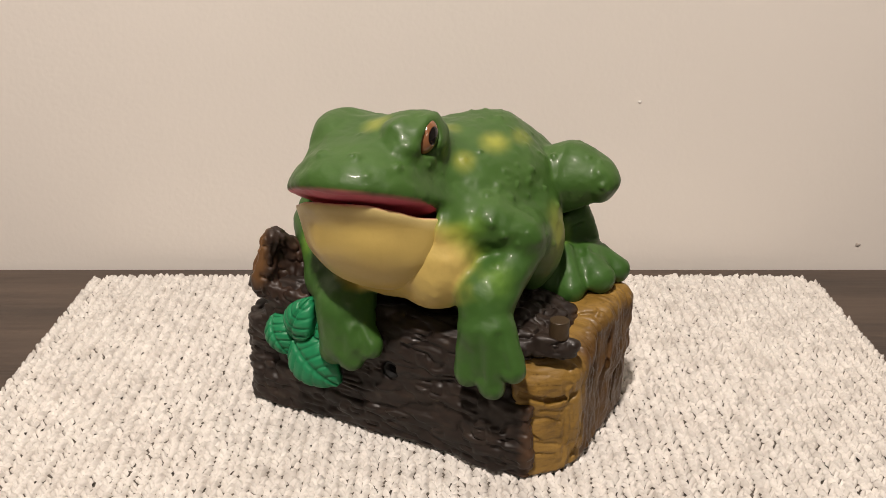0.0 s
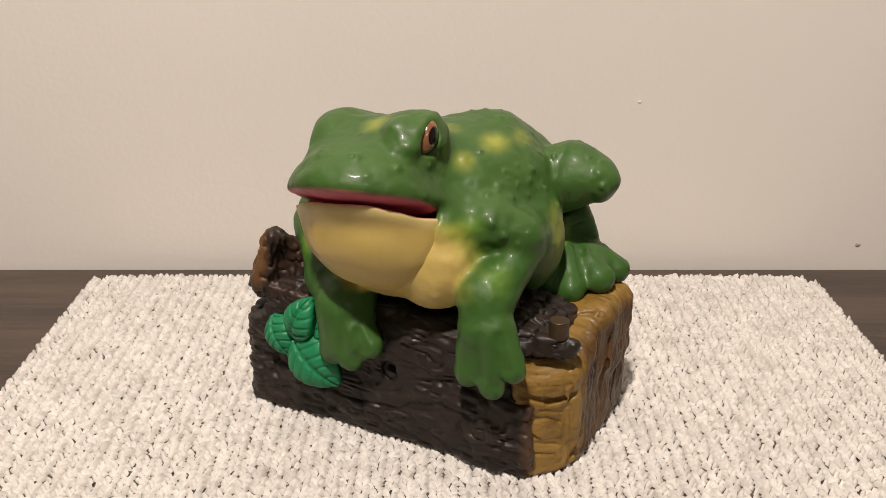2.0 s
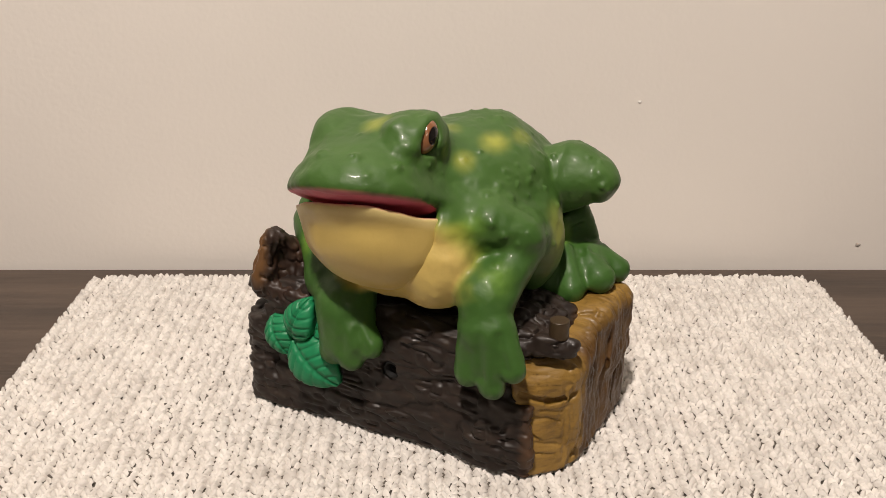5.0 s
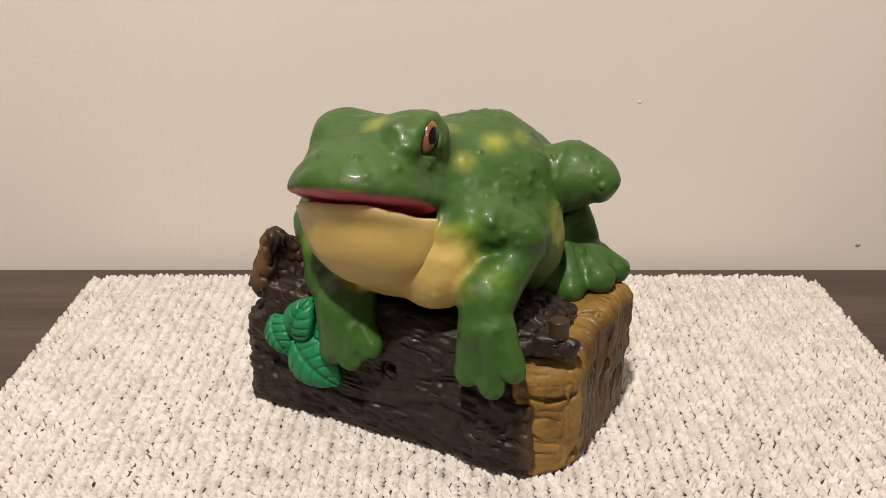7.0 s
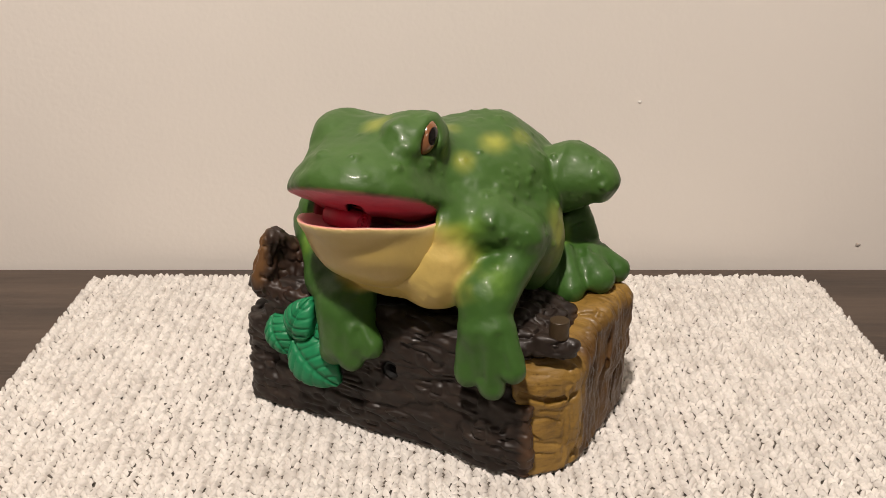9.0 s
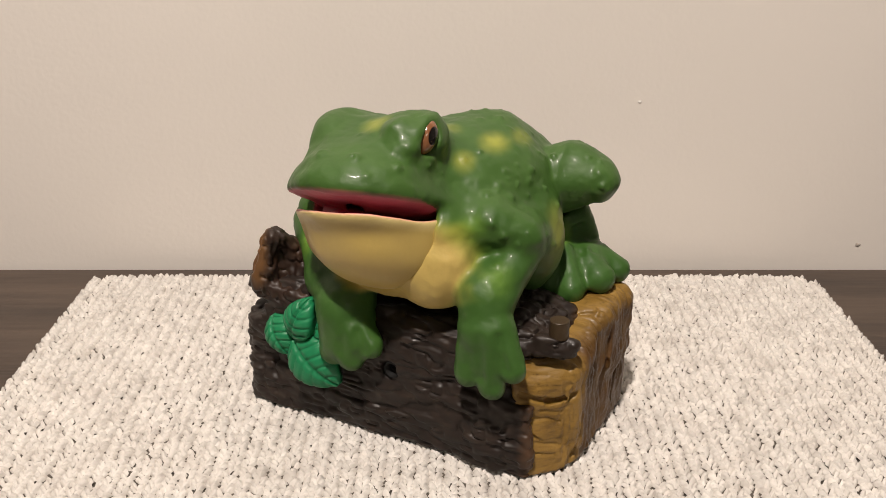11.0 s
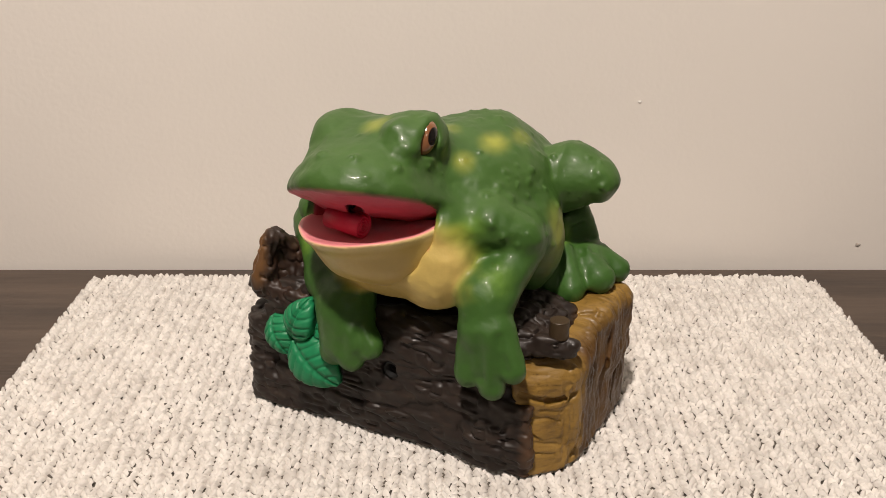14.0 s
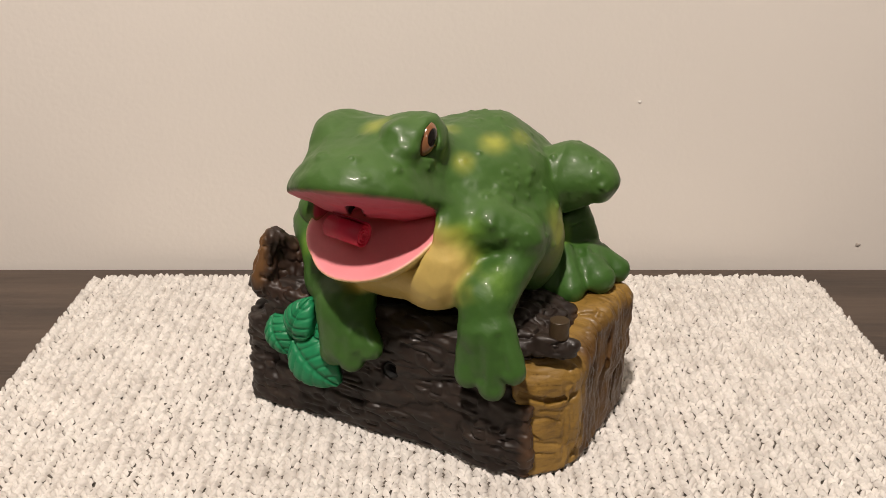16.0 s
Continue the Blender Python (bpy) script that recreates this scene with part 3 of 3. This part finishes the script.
    for a, b, ra, rb, k in (((0.0389, 0.0360, 0.0848), (0.0470, 0.0240, 0.0697), 0.0040, 0.0074, 0.003), ((0.0485, 0.0420, 0.0809), (0.0569, 0.0360, 0.0730), 0.0060, 0.0080, 0.004),
                            ((0.0522, 0.0500, 0.0786), (0.0614, 0.0500, 0.0726), 0.0060, 0.0062, 0.004), ((0.0370, 0.0340, 0.0807), (0.0369, 0.0220, 0.0719), 0.0045, 0.0064, 0.003),
                            ((0.0392, 0.0440, 0.0773), (0.0496, 0.0480, 0.0758), 0.0075, 0.0080, 0.005), ((0.0431, 0.0400, 0.0757), (0.0484, 0.0360, 0.0717), 0.0070, 0.0070, 0.004)):
        c.limb(a, b, ra, rb, k=k)
    # folds of the shank
    for a, b in (((0.0368, 0.0500, 0.0898), (0.0403, 0.0500, 0.0799)), ((0.0414, 0.0500, 0.0922), (0.0474, 0.0500, 0.0813))):
        c.limb(c.settle(a), c.settle(b), 0.0014, 0.0010, k=0.003, cut=True)
    c.ball((-0.0240, -0.0300, 0.1085), (0.0338, 0.0260, 0.0170), 0.003)
    # mouth: the room under its roof, throat opening
    box, p = c.box((-0.07, -0.09, 0.07), (0.03, 0.02, 0.15))
    c.carve(box, gape(p), 0.003)
    hole, nook = np.array(c.settle((-0.0238, -0.0500, 0.1229))), c.settle((-0.0194, -0.0500, 0.1186))
    c.ball(nook, (0.0130, 0.0110, 0.0085), 0.005, cut=True)
    c.limb(tuple(hole + 0.004 * TO_FRONT), tuple(hole - 0.022 * TO_FRONT), 0.0034, 0.0034, k=0.0012, cut=True)
    # eye sockets and nostrils
    eyes = [(c.settle((0.0004, -0.0280, 0.1509), 0.0010), eye_frame((0.90, -0.40, 0.14), -27)), ((-0.0545, -0.0230, 0.1459), eye_frame((-0.80, -0.5, 0.12), 20))]
    for e, m in eyes:
        c.ball(e, (0.0050, 0.0047, 0.0074), 0.0010, turn=[math.degrees(x) for x in m.to_euler()], cut=True)
    # lids
    lid = [c.settle(p, 0.0008) for p in ((-0.0059, -0.0300, 0.1461), (-0.0047, -0.0300, 0.1519), (-0.0017, -0.0300, 0.1582), (0.0010, -0.0260, 0.1605))]
    for a, b in zip(lid, lid[1:]):
        c.limb(a, b, 0.0015, 0.0017, k=0.003)
    # fold before the eye, crease under it
    c.limb(c.settle((-0.0078, -0.0400, 0.1572), 0.001), c.settle((-0.0042, -0.0400, 0.1495), 0.0012), 0.0024, 0.0018, k=0.008)
    c.limb(c.settle((-0.0006, -0.0200, 0.1421)), c.settle((0.0007, -0.0200, 0.1375)), 0.0008, 0.0005, k=0.002, cut=True)
    c.limb(c.settle((-0.0045, -0.0200, 0.1406)), c.settle((-0.0012, -0.0200, 0.1403)), 0.0004, 0.0004, k=0.001, cut=True)
    for p in ((-0.0152, -0.0640, 0.1502), (-0.0303, -0.0650, 0.1500)):
        p = c.settle(p, 0.0006)
        c.ball(p, 0.0018, 0.003)
        c.ball((p[0], p[1] - 0.0014, p[2] + 0.0012), 0.0008, 0.001, cut=True)
    # warts
    rnd = random.Random(5)
    for p in ((0.0079, -0.0130, 0.1389), (0.0239, -0.0220, 0.1275), (0.0277, -0.0180, 0.1319), (0.0308, -0.0120, 0.1242), (0.0269, -0.0235, 0.1157),
              (0.0184, -0.0180, 0.1463), (0.0280, 0.0000, 0.1357), (0.0309, 0.0060, 0.1266), (-0.0012, -0.0540, 0.1453), (-0.0084, -0.0660, 0.1441), (0.0295, 0.0120, 0.1299),
               (0.0430, -0.0210, 0.1134), (0.0145, 0.0100, 0.1533), (0.0192, 0.0120, 0.1482), (0.0071, 0.0050, 0.1535),
              (0.0268, -0.0100, 0.1358), (0.0086, -0.0450, 0.1454), (0.0371, 0.0100, 0.1019), (0.0415, 0.0100, 0.0972),
              (0.0299, -0.0180, 0.1091), (0.0367, -0.0180, 0.1064), (0.0554, 0.0300, 0.1274), (-0.0249, -0.0450, 0.1540), (0.0330, -0.0300, 0.0997)):
        r = rnd.uniform(0.0007, 0.0013)
        c.ball(c.settle(p, 0.0004), r, 0.0022)
    for k in range(70):
        p = c.settle((rnd.uniform(-0.02, 0.062), rnd.uniform(-0.01, 0.05), rnd.uniform(0.105, 0.155)), 0.0003)
        if c.value(p) < 0.002:
            c.ball(p, rnd.uniform(0.0004, 0.0009), 0.0015)
    c.rough((0.014, 0.014, 0.014), 0.0008, 51)
    c.rough((0.0055, 0.0055, 0.0055), 0.00045, 53)
    c.rough((0.0028, 0.0028, 0.0028), 0.00018, 54)
    v, q = c.skin()
    paint = np.tile(np.array(GREEN), (len(v), 1))
    paint = blend(paint, DEEP, np.clip((0.125 - v[:, 2:]) / 0.05, 0, 1) * 0.5)
    blotch = np.clip((lattice(v / 0.011, 63) - 0.45) / 0.3, 0, 1) * 0.5 + 0.3 * lattice(v / 0.0025, 65)
    paint = blend(paint, (0.030, 0.085, 0.014), blotch[:, None] * 0.6)
    # cream chest with a yellow-green border
    off = np.min([Clay.d_limb(v, a, b, ra, rb) for a, b, ra, rb, k in arms], axis=0)
    chest = (np.clip((off - 0.0008) / 0.0035, 0, 1) * np.clip((0.1235 - v[:, 2]) / 0.005, 0, 1) * np.clip((v[:, 2] - 0.0735 - 0.30 * np.maximum(0, -0.022 - v[:, 0])) / 0.003, 0, 1))[:, None]
    streak = 0.55 + 0.45 * lattice(v / np.array([0.004, 0.004, 0.0015]), 61)[:, None]
    paint = blend(paint, LIME, spot(v, (-0.015, -0.042, 0.095), (0.057, 0.038, 0.036), 0.4) * chest)
    paint = blend(paint, YELLOW, spot(v, (-0.015, -0.044, 0.095), (0.054, 0.036, 0.034), 0.4) * 0.7 * chest)
    paint = blend(paint, CREAM, spot(v, (-0.015, -0.046, 0.095), (0.0510, 0.035, 0.033), 0.3) * chest)
    for p, r, col, w in (((0.0171, -0.0360, 0.1138), (0.009, 0.014, 0.007), YELLOW, 0.95), ((0.0150, 0.0040, 0.1432), (0.011, 0.014, 0.010), YELLOW, 0.9),
                         ((0.0206, 0.0220, 0.1425), (0.008, 0.014, 0.009), YELLOW, 0.55), ((0.0094, -0.0150, 0.1392), (0.008, 0.011, 0.010), YELLOW, 0.7),
                         ((-0.0211, -0.0380, 0.1576), (0.012, 0.012, 0.007), YELLOW, 0.75), ((-0.0017, -0.0080, 0.1517), (0.009, 0.011, 0.007), YELLOW, 0.45),
                         ((0.0350, -0.0340, 0.0964), (0.011, 0.014, 0.013), LIME, 0.6), ((-0.0714, -0.0220, 0.0885), (0.009, 0.012, 0.012), LIME, 0.8),
                         ((0.0180, -0.0400, 0.0786), (0.007, 0.010, 0.009), LIME, 0.8), ((0.0158, -0.0200, 0.1111), (0.010, 0.012, 0.010), LIME, 0.6)):
        paint = blend(paint, col, spot(v, c.settle(p), np.array(r) * 0.88, 1.0) * w * streak)
    paint = blend(paint, (0.44, 0.44, 0.08), spot(v, (0.0389, 0.0120, 0.0995), (0.011, 0.017, 0.020), 0.8))
    paint = blend(paint, LIME, spot(v, (0.0371, 0.0370, 0.0880), (0.004, 0.012, 0.016), 0.8) * 0.7)
    # pink inside of the mouth
    a = v - np.array(HINGE)
    inside = np.clip((0.0022 - gape(v)) / 0.0008, 0, 1)
    below = np.clip((0.0027 - palate(v)) / 0.0022, 0, 1) * (v[:, 1] < -0.040) * (v[:, 2] > 0.1135)
    inside = inside * np.clip((v[:, 2] - 0.107) / 0.003, 0, 1)
    wmouth = (np.maximum(inside, below) * (np.abs(a[:, 0]) < 0.0330))[:, None]
    paint = blend(paint, (0.60, 0.11, 0.165), wmouth)
    paint = blend(paint, (0.64, 0.13, 0.175), np.clip((0.0022 - Clay.d_ball(v, nook, (0.0130, 0.0110, 0.0085), None)) / 0.0008, 0, 1)[:, None] * (v[:, 2:] < 0.128))
    # darkness of the deep throat opening, painted onto its walls
    throat_shade = Clay.d_limb(v, hole + 0.002 * TO_FRONT, hole - 0.026 * TO_FRONT, 0.0034, 0.0034)
    paint = blend(paint, (0.02, 0.008, 0.008), np.clip((0.0009 - throat_shade) / 0.0006, 0, 1)[:, None])
    frog = mesh_object("frog", v - np.array(FROG_PIVOT), q, M_SKIN, toy, paint=paint)
    frog.location = FROG_PIVOT
    tagged(frog, "green frog with cream chest and yellow spots")
    build_eye(frog, *eyes[0], 1, "glossy brown eye with black pupil")
    build_eye(frog, *eyes[1], -1, "glossy brown eye with black pupil")
    return frog


def build_jaw(frog):
    c = Clay((-0.072, -0.090, 0.080), (0.024, -0.006, 0.152), 0.0008)
    c.ball((-0.0240, -0.0350, 0.1170), (0.0345, 0.0370, 0.0165), 0.006, turn=(-23, -6, 0))
    c.ball((-0.0235, -0.0370, 0.1090), (0.0300, 0.0265, 0.0190), 0.010)
    c.ball((-0.0225, -0.0320, 0.1030), (0.0305, 0.0225, 0.0205), 0.014)
    c.keep_side(HINGE - 0.0022 * MOUTH_N, MOUTH_N, 0.002)
    c.keep_side((0, -0.0270, 0), (0, 1, 0), 0.003)
    c.ball(FLOOR, FLOOR_R, 0.003, turn=(-23, -6, 0), cut=True)
    c.rough((0.012, 0.012, 0.010), 0.0006, 57)
    v, q = c.skin()
    paint = np.tile(np.array(CREAM), (len(v), 1))
    d = Clay.d_ball(v, FLOOR, FLOOR_R, (-23, -6, 0))
    a = (v - np.array(HINGE)) @ np.array(MOUTH_N)
    # yellowish lip rim, painted lighter as the lip edge's highlight
    paint = blend(paint, (0.74, 0.60, 0.25), np.clip((a + 0.0085) / 0.003, 0, 1)[:, None])
    paint = blend(paint, PINK, np.clip((0.0018 - d) / 0.0010, 0, 1)[:, None])
    side = np.clip((v[:, :1] - 0.004) / 0.006, 0, 1) * np.clip((v[:, 1:2] + 0.046) / 0.010, 0, 1)
    paint = blend(paint, (0.42, 0.42, 0.09), side * 0.4)
    jaw = mesh_object("lower_jaw", v - np.array(HINGE), q, M_MOUTH, frog, paint=paint)
    jaw.location = HINGE - FROG_PIVOT
    return tagged(jaw, "cream lower jaw with pink inside")


def eye_frame(gaze, lean):
    """Axes of an eye: out of the head, along the lids, up; lean tips the lids, in degrees."""
    g = Vector(gaze).normalized()
    sd = Vector((0, 0, 1)).cross(g).normalized()
    m = Matrix((g, sd, g.cross(sd))).transposed()
    return m @ Matrix.Rotation(radians(lean), 3, "X")


def build_eye(frog, centre, axes, side, label):
    """A glossy brown eyeball with a black pupil set towards the back of the head."""
    bm = bmesh.new()
    bmesh.ops.create_uvsphere(bm, u_segments=120, v_segments=80, radius=1.0)
    v = np.array([p.co[:] for p in bm.verts])
    f = [[p.index for p in face.verts] for face in bm.faces]
    bm.free()
    e = np.sqrt(((v[:, 1] - 0.08 * side) / 0.50) ** 2 + ((v[:, 2] - 0.12) / 0.50) ** 2)
    paint = np.tile(np.array([0.24, 0.105, 0.048]), (len(v), 1))
    paint = blend(paint, (0.006, 0.005, 0.005), (np.clip((1.04 - e) / 0.06, 0, 1) * (v[:, 0] > 0))[:, None])
    v = v * np.array([0.0056, 0.0051, 0.0078]) - np.array([0.0042, 0, 0])
    ob = mesh_object("eye", v @ np.array(axes).T, f, M_EYE, frog, paint=paint)
    ob.location = Vector(centre) - FROG_PIVOT
    return tagged(ob, label)


def build_tongue(frog):
    """A rolled-up strip, and the strip that follows it out of the throat."""
    turns, n, w = 3.2, 90, 0.0185
    pts = []
    for i in range(n):
        a = i / (n - 1) * turns * 2 * math.pi
        r = 0.0012 + 0.0047 * i / (n - 1)
        pts.append((r * math.cos(a), r * math.sin(a), r))
    verts, faces = [], []
    th = 0.00055
    for y, z, r in pts:
        k = (r - th) / r
        verts += [(-w / 2, y, z), (w / 2, y, z), (w / 2, y * k, z * k), (-w / 2, y * k, z * k)]
    for i in range(n - 1):
        for j in range(4):
            a, b = i * 4 + j, i * 4 + (j + 1) % 4
            faces.append([a, b, b + 4, a + 4])
    faces += [[3, 2, 1, 0], [4 * n - 4, 4 * n - 3, 4 * n - 2, 4 * n - 1]]
    me = mesh_object("tongue_roll", verts, faces, M_TONGUE, frog, smooth=True)
    tagged(me, "rolled red rubber tongue")
    verts, faces, m = [], [], 24
    for i in range(m):
        s = i / (m - 1)
        y, z = -0.048 * s, 0.004 * s - 0.008 * s * s
        hw = 0.0075
        for x in (-hw, -hw * 0.33, hw * 0.33, hw):
            verts.append((x, y, z + 0.0006 * (1 - (x / hw) ** 2)))
        for x in (hw, hw * 0.33, -hw * 0.33, -hw):
            verts.append((x, y, z - 0.0009))
    for i in range(m - 1):
        for j in range(8):
            a, b = i * 8 + j, i * 8 + (j + 1) % 8
            faces.append([a, b, b + 8, a + 8])
    faces += [list(range(8)), list(range(8 * m - 1, 8 * m - 9, -1))]
    st = mesh_object("tongue_strip", verts, faces, M_TONGUE, frog)
    tagged(st, "flat red rubber tongue strip")
    return me, st


FROG_PIVOT = Vector((-0.01, 0.05, 0.066))
log_base = build_log()
build_stub(log_base)
build_cut_wood(log_base)
build_leaf(log_base, (-0.0638, -0.0430, 0.0569), 0.0250, 0.0175, (78, -68, 0), "green moulded leaf with veins")
build_leaf(log_base, (-0.0560, -0.0440, 0.0358), 0.0310, 0.0240, (78, 38, 0), "large green moulded leaf with veins")
build_leaf(log_base, (-0.0781, -0.0400, 0.0437), 0.0220, 0.0170, (72, 50, -20), "small green moulded leaf with veins")
build_leaf(log_base, (-0.0557, -0.0380, 0.0505), 0.022, 0.0150, (72, -60, 10), "green moulded leaf behind the paw")
build_button(log_base)
frog = build_frog()
jaw = build_jaw(frog)
roll, strip = build_tongue(frog)


# ---------------------------------------------------------------- the croaking
OPEN, REST = 58.0, -5.0     # degrees of the jaw from shut to its widest, and when shut


def croak(t):
    """One croak, the jaw's opening (0 shut, 1 wide) from t on, a tenth of a second apart."""
    return [(t + 0.1 * i, v) for i, v in enumerate((0, 0.28, 0.88, 0.98, 1.0, 0.97, 0.38, -0.07, -0.04, 0))]


def song(t, *levels):
    return [(t + 0.1 * i, v) for i, v in enumerate(levels)]


JAW = [(0.0, 0.0)] + croak(0.4)
JAW += song(2.9, 0, 0.43, 0.93, 1.0, 0.98, 0.93, 0.2, -0.07, 0) + croak(5.4)
JAW += song(7.2, 0, 0.28, 0.90, 1.0, 0.50, 0.35, 0.91, 1.0, 0.67, 0.95, 1.0, 0.85, 0.08, 0.43, 0.97, 1.0, 1.0, 0.68, 0.27, 0.80, 1.0)
JAW += song(9.3, 1.0, 0.75, 0.3, 0.85, 1.0, 1.0, 0.5, 0.0, 0.6, 1.0, 1.0, 0.9, 0.35, 0.8, 1.0, 1.0, 0.6, 0.1, 0.05, 0.0)
JAW += song(11.3, -0.05, 0.70, 1.0, 1.0, 1.0, 0.32, -0.05, 0.56, 1.0, 1.0, 1.0, 0.88, 0.53, 1.0, 0.77, 0.93, 1.0, 0.97, 0.35, 0.85, 1.0)
JAW += [(13.8, 1.0), (13.9, 0.98)] + song(14.0, 0.48, -0.07, 0) + [(15.0, 0)] + song(15.1, 0.28, 0.88, 1.0, 1.0) + [(16.0, 1.0)]

# how far the tongue is thrown out, and when
TONGUE = [(0.0, 0), (0.5, 0), (0.6, 0.7), (0.7, 1.0), (0.8, 0.30), (0.9, 0.05), (1.0, 0), (3.0, 0), (3.1, 1.0), (3.2, 1.0), (3.3, 0.18), (3.4, 0.03), (3.5, 0)]
TONGUE += [(5.5, 0), (5.6, 0.7), (5.7, 1.0), (5.8, 0.3), (5.9, 0.05), (6.0, 0), (13.5, 0), (13.6, 0.75), (13.7, 1.0), (13.8, 0.3), (13.9, 0.05), (14.0, 0), (16.0, 0)]

ROLL_IN, ROLL_OUT = Vector((-0.0294, -0.0500, 0.1126)) - FROG_PIVOT, Vector((-0.0247, -0.0820, 0.1114)) - FROG_PIVOT
STRIP_IN, STRIP_OUT = Vector((-0.0374, -0.0220, 0.1093)) + Vector((0, 0.030, 0.006)) - FROG_PIVOT, Vector((-0.0297, -0.0340, 0.1146)) - FROG_PIVOT


def level(rows, t):
    return float(np.interp(t, [r[0] for r in rows], [r[1] for r in rows]))


def motions():
    """Jaw, tongue and the small nod of the whole rubber frog."""
    axis = Vector((0.996, 0.0, 0.092)).normalized()
    rows = []
    for t, v in JAW:
        m = Matrix.Translation(HINGE - FROG_PIVOT) @ Matrix.Rotation(radians(OPEN * v + REST), 4, axis)
        rows.append((t, m))
    walk(jaw, rows)
    walk(frog, [(t, pose(*FROG_PIVOT, 0.42 * v, 0, 0)) for t, v in JAW])
    times = sorted({t for t, v in TONGUE} | {t for t, v in JAW})
    rolls, strips = [], []
    for t in times:
        v, o = level(TONGUE, t), level(JAW, t)
        p = ROLL_IN.lerp(ROLL_OUT, v) + Vector((0, 0, 0.007)) * (1 - max(0, min(1, o)))
        rolls.append((t, Matrix.Translation(p) @ pose(0, 0, 0, -60 * v, 4 + 4 * v, -5 * (1 - v))))
        strips.append((t, Matrix.Translation(STRIP_IN.lerp(STRIP_OUT, v)) @ pose(0, 0, 0, 14 - 12 * v, 4, 12)))
    walk(roll, rolls)
    walk(strip, strips)


motions()
